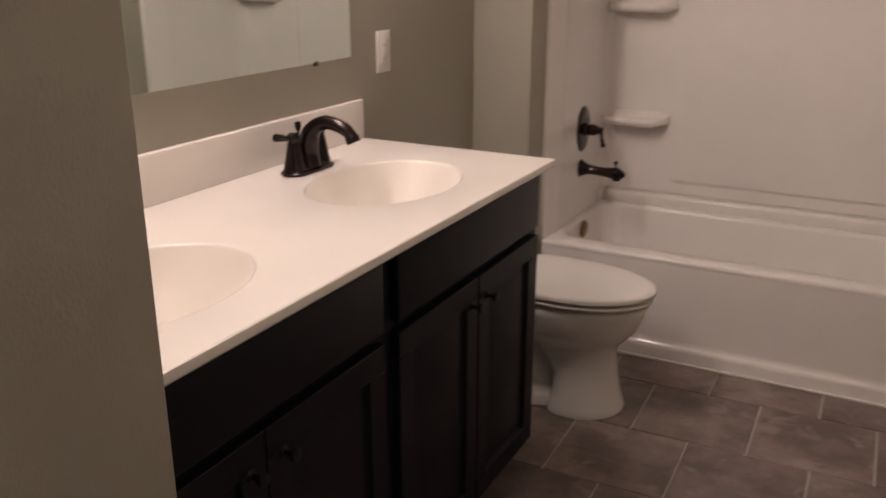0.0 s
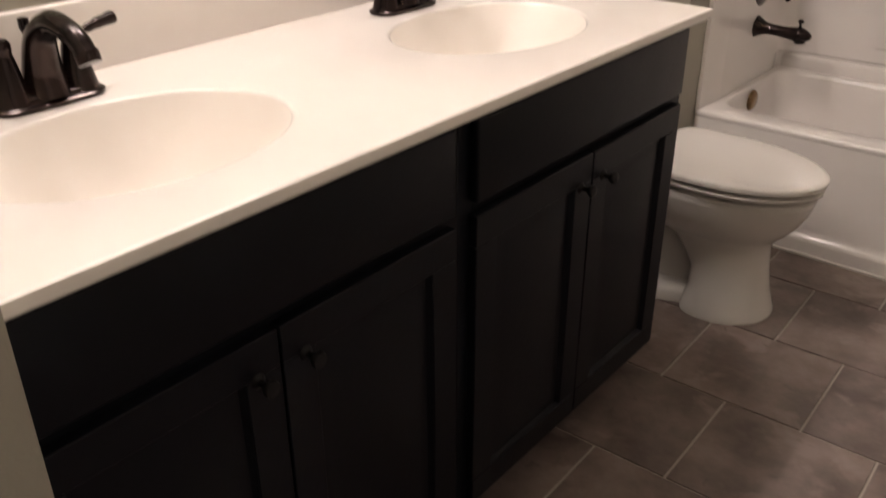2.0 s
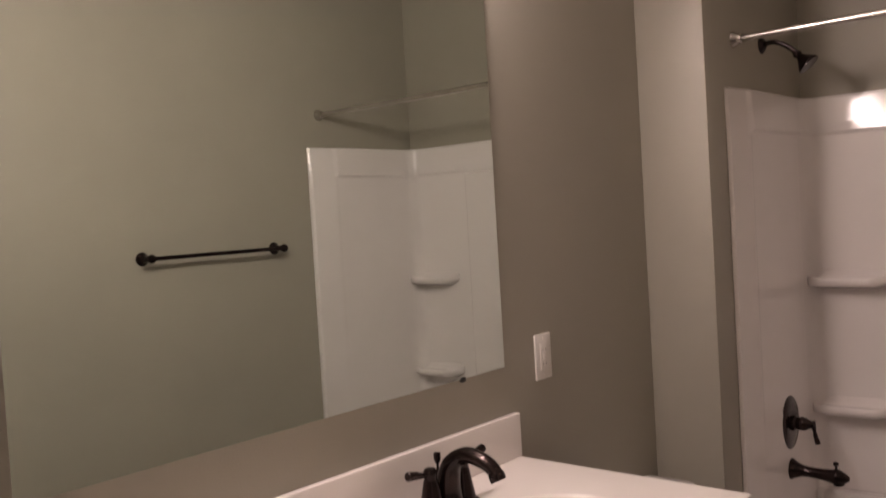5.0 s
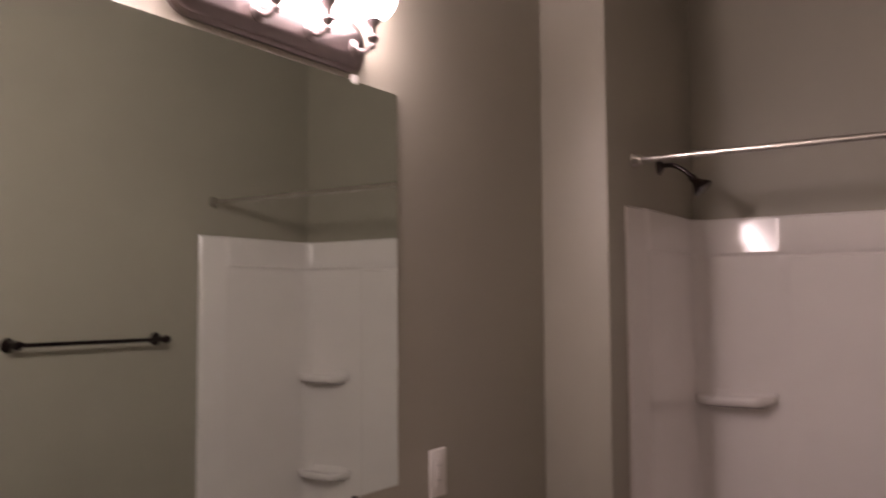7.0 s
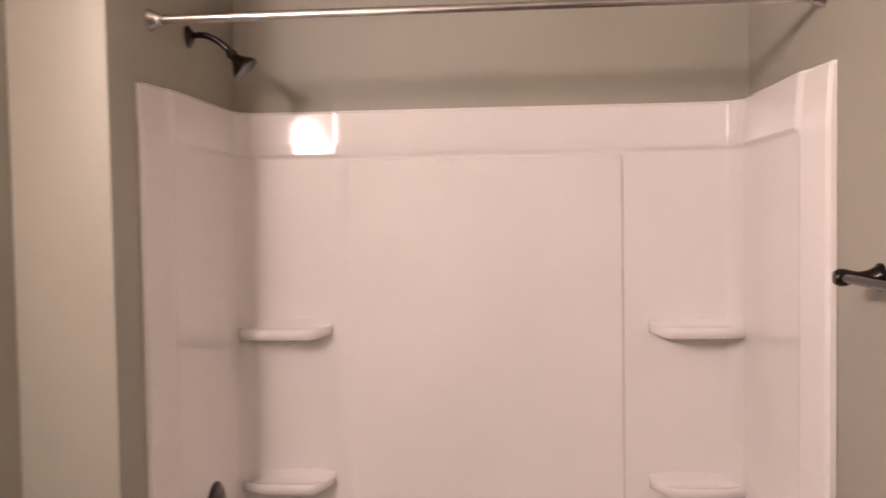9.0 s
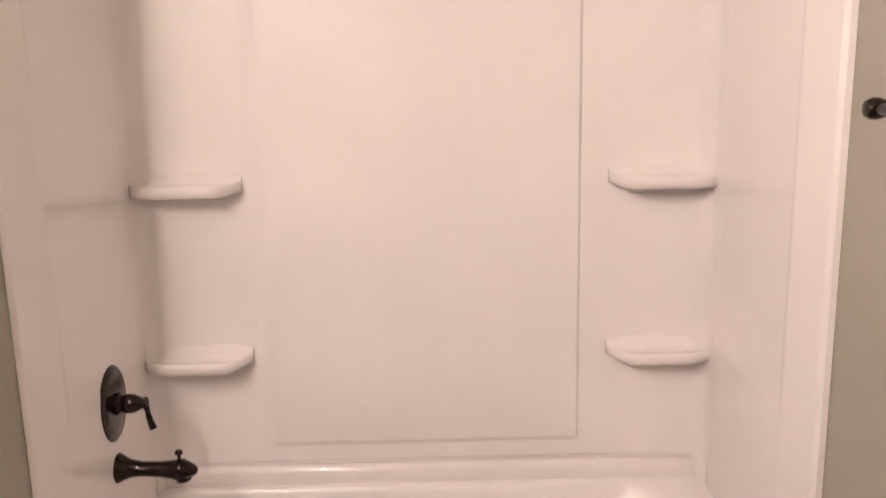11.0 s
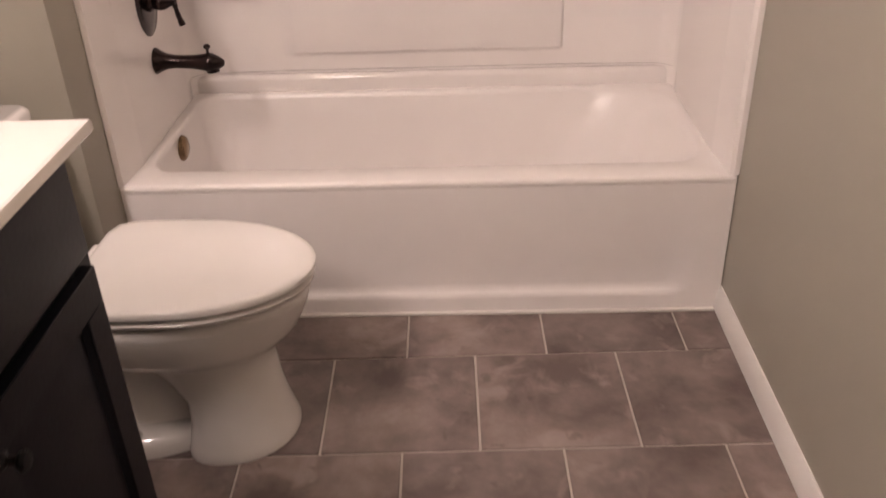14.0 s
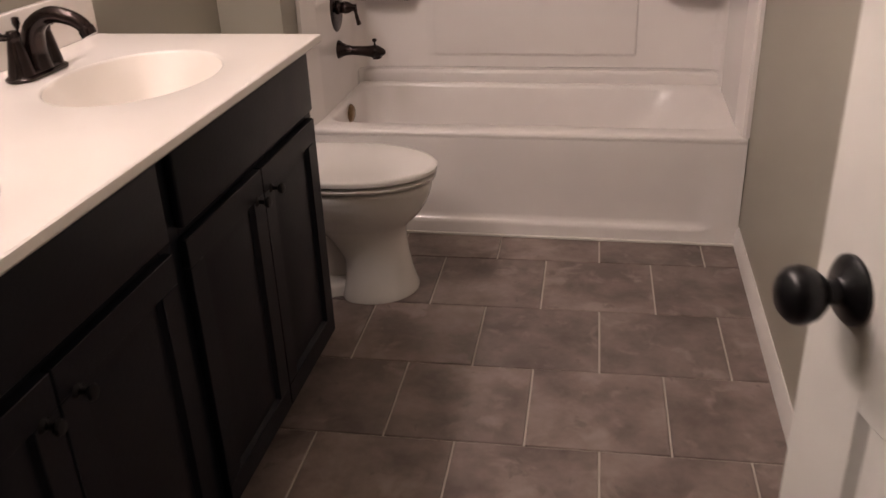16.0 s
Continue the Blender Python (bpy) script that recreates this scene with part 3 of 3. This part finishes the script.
def vanity_cabinet(y0, y1, end_panel):
    fx = 0.334
    c = thing("vanity_cabinet", "espresso-stained wooden vanity cabinet with two panelled doors", "cabinet", (0.08, (y0 + y1) / 2, 0), group="vanity cabinets")
    body = box(WX + 0.003, fx - 0.02, y0, y1, 0.105, 0.765, 0.001, 1)
    box(WX + 0.003, fx - 0.02, y1 - 0.016, y1, 0.765, CZT - 0.0215, bm=body)
    box(WX + 0.003, fx - 0.02, y0, y0 + 0.016, 0.765, CZT - 0.0215, bm=body)
    box(WX + 0.003, 0.272, y0 + 0.002, y1 - 0.002, 0.0, 0.105, bm=body)
    part("body", body, ESPRESSO, c)
    frame_ = box(fx - 0.02, fx, y0, y0 + 0.038, 0.105, CZT - 0.0215, 0.001, 1)
    box(fx - 0.02, fx, y1 - 0.038, y1, 0.105, CZT - 0.0215, 0.001, 1, frame_)
    box(fx - 0.02, fx, y0 + 0.038, y1 - 0.038, 0.105, 0.145, 0.001, 1, frame_)
    box(fx - 0.02, fx, y0 + 0.038, y1 - 0.038, 0.715, 0.760, 0.001, 1, frame_)
    box(fx - 0.02, fx, y0 + 0.038, y1 - 0.038, CZT - 0.05, CZT - 0.0215, 0.001, 1, frame_)
    part("face_frame", frame_, ESPRESSO, c)
    if end_panel:
        part("side_panel", box(WX + 0.004, fx - 0.001, y1, y1 + 0.006, 0.105, CZT - 0.0215, 0.001, 1), ESPRESSO, c)
    a, b = y0 + 0.026, y1 - 0.026
    mid = (a + b) / 2
    part("drawer_front", box(fx, fx + 0.019, a, b, 0.752, 0.893, 0.005, 3), ESPRESSO, c, "plain false drawer front")
    for p, q, ky in ((a, mid - 0.002, mid - 0.040), (mid + 0.002, b, mid + 0.040)):
        d = part("door", panel_front(bmesh.new(), fx, p, q, 0.128, 0.731, 0.056, 0.02), ESPRESSO, c)
        k = lathe([(0.011, 0), (0.010, 0.002), (0.005, 0.005), (0.0045, 0.016), (0.010, 0.019), (0.0125, 0.024), (0.011, 0.029), (0.0, 0.031)], (fx + 0.019, ky, 0.672),
                  (1, 0, 0), 16)
        part("knob", k, KNOBM, d, "small dark bronze knob")


vanity_cabinet(SY + 0.004, SY + 0.004 + UNIT, False)
vanity_cabinet(SY + 0.004 + UNIT, CY1 - 0.018, True)

SINKS = (-1.286, -2.052)
SINK_X, SINK_A, SINK_B = 0.110, 0.163, 0.222


def sink_counter():
    v = thing("sink_counter", "white cultured marble double sink vanity top with backsplash", "sink counter", (0.1, (CY0 + CY1) / 2, CZT))
    e = 0.006
    bx0, bx1 = WX + 0.001, CX1 - e
    cut = (SINKS[0] + SINKS[1]) / 2
    bm, bowls = bmesh.new(), []
    for sy, (ya, yb) in zip(SINKS, ((cut, CY1 - e), (CY0, cut))):
        n = 120
        angs = sorted([2 * math.pi * i / n for i in range(n)] + [math.atan2(y - sy, x - SINK_X) % (2 * math.pi) for x in (bx0, bx1) for y in (ya, yb)])

        def edge(a):
            dx, dy = math.cos(a), math.sin(a)
            s = min(((bx1 if dx > 0 else bx0) - SINK_X) / dx if abs(dx) > 1e-9 else 9, ((yb if dy > 0 else ya) - sy) / dy if abs(dy) > 1e-9 else 9)
            return (SINK_X + dx * s, sy + dy * s)

        def ell(a, k):
            dx, dy = math.cos(a), math.sin(a)
            s = k / math.sqrt((dx / SINK_A) ** 2 + (dy / SINK_B) ** 2)
            return (SINK_X + dx * s, sy + dy * s)

        outer = [[(*edge(a), CZT) for a in angs]]
        for k, z in ((1.034, 0), (1.020, -0.0005), (1.009, -0.0016), (1.000, -0.0031), (0.992, -0.0050)):
            outer.append([(*ell(a, k), CZT + z) for a in angs])
        loft(outer, cap0=False, cap1=False, bm=bm)
        inner = []
        for k in (0.992, 0.98, 0.965, 0.94, 0.90, 0.84, 0.76, 0.66, 0.54, 0.40, 0.25, 0.10):
            z = -0.0050 - 0.1222 * (1 - (k / 0.992) ** 1.9)
            inner.append([(*ell(a, k), CZT + z) for a in angs])
        bowls.append((sy, loft(inner, cap0=False)))
    rim = []
    for k, z in ((e, 0), (0.0018, -0.0018), (0, -e), (0, -0.016), (0.004, -0.021), (0.03, -0.021)):
        rim.append([(bx0, CY0, CZT + z), (CX1 - k, CY0, CZT + z), (CX1 - k, CY1 - k, CZT + z), (bx0, CY1 - k, CZT + z)])
    loft(rim, cap0=False, cap1=False, bm=bm)
    part("slab", bm, MARBLE, v, smooth=30)
    # bowls are one piece with the slab; their darker colour paints in shade
    for sy, b in bowls:
        bowl = part("sink_bowl", b, MARBLE_SHADED, v, "oval integrated marble sink bowl, shade put into its colour", smooth=60)
        part("drain", lathe([(0.024, 0), (0.024, 0.002), (0.017, 0.003), (0.015, 0.006), (0.0, 0.008)], (SINK_X, sy, CZT - 0.1312), seg=22), BRONZE, bowl, "bronze drain stopper")
    part("backsplash", box(WX + 0.001, WX + 0.019, CY0, CY1, CZT - 0.001, 1.039, 0.004, 3), MARBLE, v)


sink_counter()


def faucet(y):
    x, z = -0.112, CZT + 0.0005
    f = thing("faucet", "dark bronze two-handle centreset faucet with arched spout", "faucet", (x, y, z), group="sink faucets")
    prof = []
    for k, dz in ((-0.002, 0), (-0.004, 0.002), (-0.004, 0.006), (0.000, 0.009), (0.003, 0.010), (0.004, 0.014), (0.008, 0.018)):
        ring = []
        for cy, a0 in ((0.053, 0), (-0.053, 180)):
            for i in range(11):
                a = radians(a0 + 180 * i / 10)
                ring.append((x + (0.029 - k) * math.cos(a), y + cy + (0.029 - k) * math.sin(a), z + dz))
        prof.append(ring)
    part("base_plate", loft(prof), BRONZE, f, smooth=50)
    for s in (-1, 1):
        hy = y + 0.051 * s
        h = part("handle", lathe([(0.027, 0.012), (0.0255, 0.020), (0.0205, 0.045), (0.0155, 0.072), (0.0135, 0.080), (0.0145, 0.084), (0.0145, 0.094), (0.011, 0.099), (0.0, 0.101)],
                                 (x, hy, z), seg=22), BRONZE, f, "tapered bronze handle")
        part("lever", tube(arc([(x, hy, z + 0.088), (x, hy + 0.022 * s, z + 0.090), (x + 0.002, hy + 0.045 * s, z + 0.096), (x + 0.004, hy + 0.072 * s, z + 0.101)]),
                           [0.008] * 4 + [0.0055] * 6 + [0.007] * 5 + [0.0085] * 5 + [0.0095] * 4 + [0.007], 12), BRONZE, h)
    pts = arc([(x + 0.002, y, z + 0.012), (x + 0.002, y, z + 0.050), (x + 0.016, y, z + 0.096), (x + 0.054, y, z + 0.121), (x + 0.098, y, z + 0.116), (x + 0.125, y, z + 0.101), (x + 0.137, y, z + 0.080)])
    n = len(pts)
    radii = [0.033 - 0.016 * min(1, i / (n * 0.45)) - 0.003 * max(0, i / n - 0.5) * 2 + (0.0025 if i > n * 0.86 else 0) for i in range(n)]
    part("spout", tube(pts, radii, 18), BRONZE, f, "arched bronze spout", smooth=60)
    part("lift_rod", lathe([(0.003, 0), (0.003, 0.080), (0.005, 0.083), (0.0080, 0.092), (0.0075, 0.104), (0.0, 0.106)], (x - 0.024, y, z + 0.012), seg=12), BRONZE, f)


for sy in SINKS:
    faucet(sy)


# ---- toilet ----
def toilet():
    yc = -0.424
    t = thing("toilet", "white porcelain toilet with closed lid", "toilet", (0.2, yc, 0))

    def egg(xb, xf, hw, z, square=2.0, n=40, wide=0.60):
        """An egg-shaped ring, squarer at the back, widest at a share of its length."""
        xm = xb + (xf - xb) * (1 - wide)
        ring = []
        for i in range(n):
            a = 2 * math.pi * i / n
            c, s = math.cos(a), math.sin(a)
            p = 2.0 if c > 0 else square
            r = (abs(c) ** p + abs(s) ** p) ** (-1 / p)
            ring.append((xm + r * c * ((xf - xm) if c > 0 else (xm - xb)), yc + r * s * hw, z))
        return ring

    bowl = [egg(0.235, 0.478, 0.140, 0.0, 3), egg(0.235, 0.478, 0.140, 0.010, 3), egg(0.240, 0.472, 0.134, 0.024, 3), egg(0.248, 0.460, 0.118, 0.07, 3), egg(0.244, 0.450, 0.106, 0.13, 3),
            egg(0.20, 0.445, 0.100, 0.19, 3), egg(0.17, 0.446, 0.102, 0.218, 3), egg(0.13, 0.458, 0.116, 0.236, 3), egg(0.08, 0.482, 0.142, 0.258, 3), egg(0.04, 0.506, 0.160, 0.286, 3), egg(0.0, 0.525, 0.172, 0.325, 3),
            egg(-0.004, 0.534, 0.177, 0.352, 3), egg(-0.005, 0.538, 0.179, 0.372, 3), egg(0.0, 0.533, 0.174, 0.378, 3), egg(0.03, 0.500, 0.145, 0.380, 3)]
    part("bowl", loft(bowl), PORC, t, smooth=70)
    part("trapway", loft([egg(-0.13, 0.30, 0.070, 0.0, 4), egg(-0.13, 0.30, 0.068, 0.06, 4), egg(-0.15, 0.28, 0.062, 0.16, 4), egg(-0.17, 0.24, 0.085, 0.28, 4), egg(-0.18, 0.20, 0.130, 0.335, 4),
                          egg(-0.185, 0.15, 0.150, 0.376, 5), egg(-0.18, 0.145, 0.145, 0.382, 5)]), PORC, t, smooth=70)
    part("foot", loft([egg(-0.10, 0.32, 0.130, 0.0, 4), egg(-0.10, 0.32, 0.130, 0.028, 4), egg(-0.095, 0.315, 0.118, 0.042, 4), egg(-0.08, 0.30, 0.080, 0.052, 4)]), PORC, t, smooth=60)
    part("seat", loft([egg(0.110, 0.498, 0.142, 0.380, 7), egg(0.110, 0.500, 0.145, 0.3865, 7), egg(0.086, 0.541, 0.176, 0.3875, 7), egg(0.080, 0.549, 0.183, 0.391, 7), egg(0.080, 0.551, 0.185, 0.398, 7), egg(0.084, 0.546, 0.180, 0.4015, 7),
                       egg(0.110, 0.500, 0.145, 0.403, 7)]), SEATP,
         t, smooth=50)
    part("lid", loft([egg(0.110, 0.498, 0.143, 0.403, 8), egg(0.110, 0.500, 0.145, 0.4085, 8), egg(0.084, 0.545, 0.178, 0.4095, 8), egg(0.075, 0.554, 0.187, 0.4140, 8), egg(0.075, 0.555, 0.188, 0.426, 8), egg(0.079, 0.550, 0.184, 0.4305, 8),
                      egg(0.090, 0.537, 0.172, 0.4325, 8), egg(0.12, 0.48, 0.12, 0.4335, 8)]), SEATP, t, "closed white plastic lid", smooth=50)
    for s in (-1, 1):
        part("hinge", lathe([(0.012, -0.03), (0.013, -0.026), (0.013, 0.026), (0.012, 0.03)], (0.062, yc + s * 0.075, 0.404), (0, 1, 0), 14), SEATP, t)
        part("bolt_cap", lathe([(0.016, 0), (0.016, 0.012), (0.012, 0.020), (0.0, 0.024)], (0.135, yc + s * 0.100, 0.040), seg=16), SEATP, t)
    tank = [rounded_rect(WX + 0.012, -0.075, yc - 0.170, yc + 0.170, 0.03, 0.378), rounded_rect(WX + 0.010, -0.065, yc - 0.185, yc + 0.185, 0.03, 0.42),
            rounded_rect(WX + 0.008, -0.054, yc - 0.196, yc + 0.196, 0.03, 0.672)]
    part("tank", loft(tank), PORC, t, smooth=50)
    lid = [rounded_rect(WX + 0.006, -0.048, yc - 0.203, yc + 0.203, 0.03, 0.672), rounded_rect(WX + 0.004, -0.044, yc - 0.207, yc + 0.207, 0.03, 0.677),
           rounded_rect(WX + 0.004, -0.044, yc - 0.207, yc + 0.207, 0.03, 0.695), rounded_rect(WX + 0.010, -0.052, yc - 0.198, yc + 0.198, 0.028, 0.704)]
    part("tank_lid", loft(lid), PORC, t, smooth=50)
    s = thing("water_supply", "chrome stop valve and braided toilet supply hose", "supply valve", (WX, yc - 0.17, 0.15))
    part("escutcheon", lathe([(0.028, 0), (0.026, 0.004), (0.010, 0.008)], (WX, yc - 0.19, 0.17), (1, 0, 0), 18), CHROME, s)
    part("valve", lathe([(0.008, 0), (0.008, 0.05), (0.012, 0.052), (0.012, 0.075), (0.0, 0.078)], (WX, yc - 0.19, 0.17), (1, 0, 0), 14), CHROME, s)
    part("handle", lathe([(0.006, 0), (0.018, 0.004), (0.018, 0.010), (0.0, 0.013)], (WX + 0.075, yc - 0.19, 0.17), (1, 0, 0), 14, squash=(1, 0.55)), CHROME, s)
    part("hose", tube(arc([(WX + 0.062, yc - 0.19, 0.175), (WX + 0.064, yc - 0.20, 0.24), (WX + 0.07, yc - 0.165, 0.31), (WX + 0.075, yc - 0.13, 0.390)]), 0.006, 10), CHROME, s)


toilet()


# ---- door ----
def door():
    w, th, h = 0.76, 0.035, 2.03
    d = thing("door_1", "white panelled interior door standing open", "door", (EX - 0.010, SE - 0.004, 0.008), kind="structure")
    d.rotation_euler = (0, 0, radians(16.8))
    bpy.context.view_layer.update()

    # local: the leaf runs along +y from the hinge, its room face looks to -x
    def local(name, bm, mat, parent, label="", smooth=40.0):
        ob = finish(name, bm, mat, smooth)
        ob.parent = parent
        return tagged(ob, label) if label else ob

    leaf = bmesh.new()
    st, rails = 0.105, (0.0, 0.22, 0.85, 1.04, h - 0.115, h)
    for a, b in ((0.0, st), (w - st, w)):
        box(-th, 0, a, b, 0, h, 0.001, 1, leaf)
    for a, b in ((rails[0], rails[1]), (rails[2], rails[3]), (rails[4], rails[5])):
        box(-th, 0, st, w - st, a, b, 0.0, 1, leaf)
    for z0, z1 in ((rails[1], rails[2]), (rails[3], rails[4])):
        for side in (-1, 1):
            rings = []
            for k, dep in ((0, 0), (0.010, 0.008), (0.022, 0.009), (0.045, 0.003), (0.05, 0.003)):
                X = -th + dep if side < 0 else -dep
                rings.append([(X, st + k, z0 + k), (X, w - st - k, z0 + k), (X, w - st - k, z1 - k), (X, st + k, z1 - k)])
            loft(rings, cap0=False, bm=leaf)
    lf = local("leaf", leaf, DOORP, d, smooth=30)
    kz, ky = 0.955, w - 0.062
    for side in (-1, 1):
        x = -th if side < 0 else 0.0
        if side > 0:
            local("rose", lathe([(0.034, 0), (0.033, 0.004), (0.018, 0.012), (0.013, 0.016), (0.013, 0.020)], (x, ky, kz), (1, 0, 0), 24), BLACKM, d)
            continue
        local("rose", lathe([(0.034, 0), (0.034, 0.004), (0.028, 0.009), (0.015, 0.013), (0.013, 0.016)], (x, ky, kz), (side, 0, 0), 28), BLACKM, d, "round black rose")
        local("knob", lathe([(0.012, 0.012), (0.012, 0.026), (0.018, 0.031), (0.0255, 0.040), (0.0285, 0.050), (0.0265, 0.060), (0.019, 0.067), (0.0, 0.070)], (x, ky, kz), (side, 0, 0), 28),
              BLACKM, d, "round black door knob")
    for z in (0.2, 1.0, 1.8):
        local("hinge", lathe([(0.007, -0.045), (0.007, 0.045)], (-th - 0.004, -0.002, z), (0, 0, 1), 12), BLACKM, d)
    return d


door()
setting("door_jamb", box(EX - 0.026, EX - 0.001, OY, SE - 0.006, 0, 2.079, 0.002), TRIM, "white door jamb", "door jamb")

# ---- floor tiles ----
TX, TY, GAP = 0.352, 0.338, 0.0055
TILE_X, TILE_Y, TILE_TURN = 0.880, -0.188, 0.020    # a joint of the grid, and its slight turn against the walls


def tile_mesh(outline):
    """A tile of the given outline (about its own middle), its top edges eased."""
    low = [(x, y, -0.006) for x, y in outline]
    mid = [(x, y, -0.0012) for x, y in outline]
    cx, cy = sum(x for x, _ in outline) / len(outline), sum(y for _, y in outline) / len(outline)
    top = [(cx + (x - cx) * 0.993, cy + (y - cy) * 0.993, 0.0) for x, y in outline]
    bm = loft([low, mid, top])
    me = bpy.data.meshes.new("tile")
    bm.to_mesh(me)
    bm.free()
    me.materials.append(TILE)
    return me


def cut(outline, x0, x1, y0, y1):
    """The part of an outline that lies inside a rectangle."""
    for axis, sign, limit in ((0, 1, x0), (0, -1, -x1), (1, 1, y0), (1, -1, -y1)):
        kept = []
        for p, q in zip(outline, outline[1:] + outline[:1]):
            a, b = sign * p[axis] - limit, sign * q[axis] - limit
            if a >= 0:
                kept.append(p)
            if (a >= 0) != (b >= 0):
                t = a / (a - b)
                kept.append((p[0] + (q[0] - p[0]) * t, p[1] + (q[1] - p[1]) * t))
        outline = kept
        if len(outline) < 3:
            return []
    return outline


def lay_tiles():
    """A half-bond of tiles, turned a little against the walls and cut under them."""
    c, s = math.cos(TILE_TURN), math.sin(TILE_TURN)
    w, d = (TX - GAP) / 2, (TY - GAP) / 2
    corners = [(c * a - s * b, s * a + c * b) for a, b in ((-w, -d), (w, -d), (w, d), (-w, d))]
    whole = tile_mesh(corners)
    for k in range(-1, 14):
        for j in range(-6, 6):
            u = (j + (0.5 if k % 2 else 1.0)) * TX - (0.0 if k % 2 else 0.171 + TX / 2)
            v = (0.5 - k) * TY
            x, y = TILE_X + c * u - s * v, TILE_Y + s * u + c * v
            full = [(x + a, y + b) for a, b in corners]
            for region in ((WX - 0.04, EX + 0.04, OY, 0.05), (HX0 - 0.04, HX1 + 0.04, HY - 0.04, OY)):
                piece = cut(full, *region)
                if not piece or max(p[0] for p in piece) - min(p[0] for p in piece) < 0.012 or max(p[1] for p in piece) - min(p[1] for p in piece) < 0.012:
                    continue
                ob = new("tile", whole if piece == full else tile_mesh([(p - x, q - y) for p, q in piece]))
                ob.parent = floor
                ob.location = (x, y, 0.0)


lay_tiles()
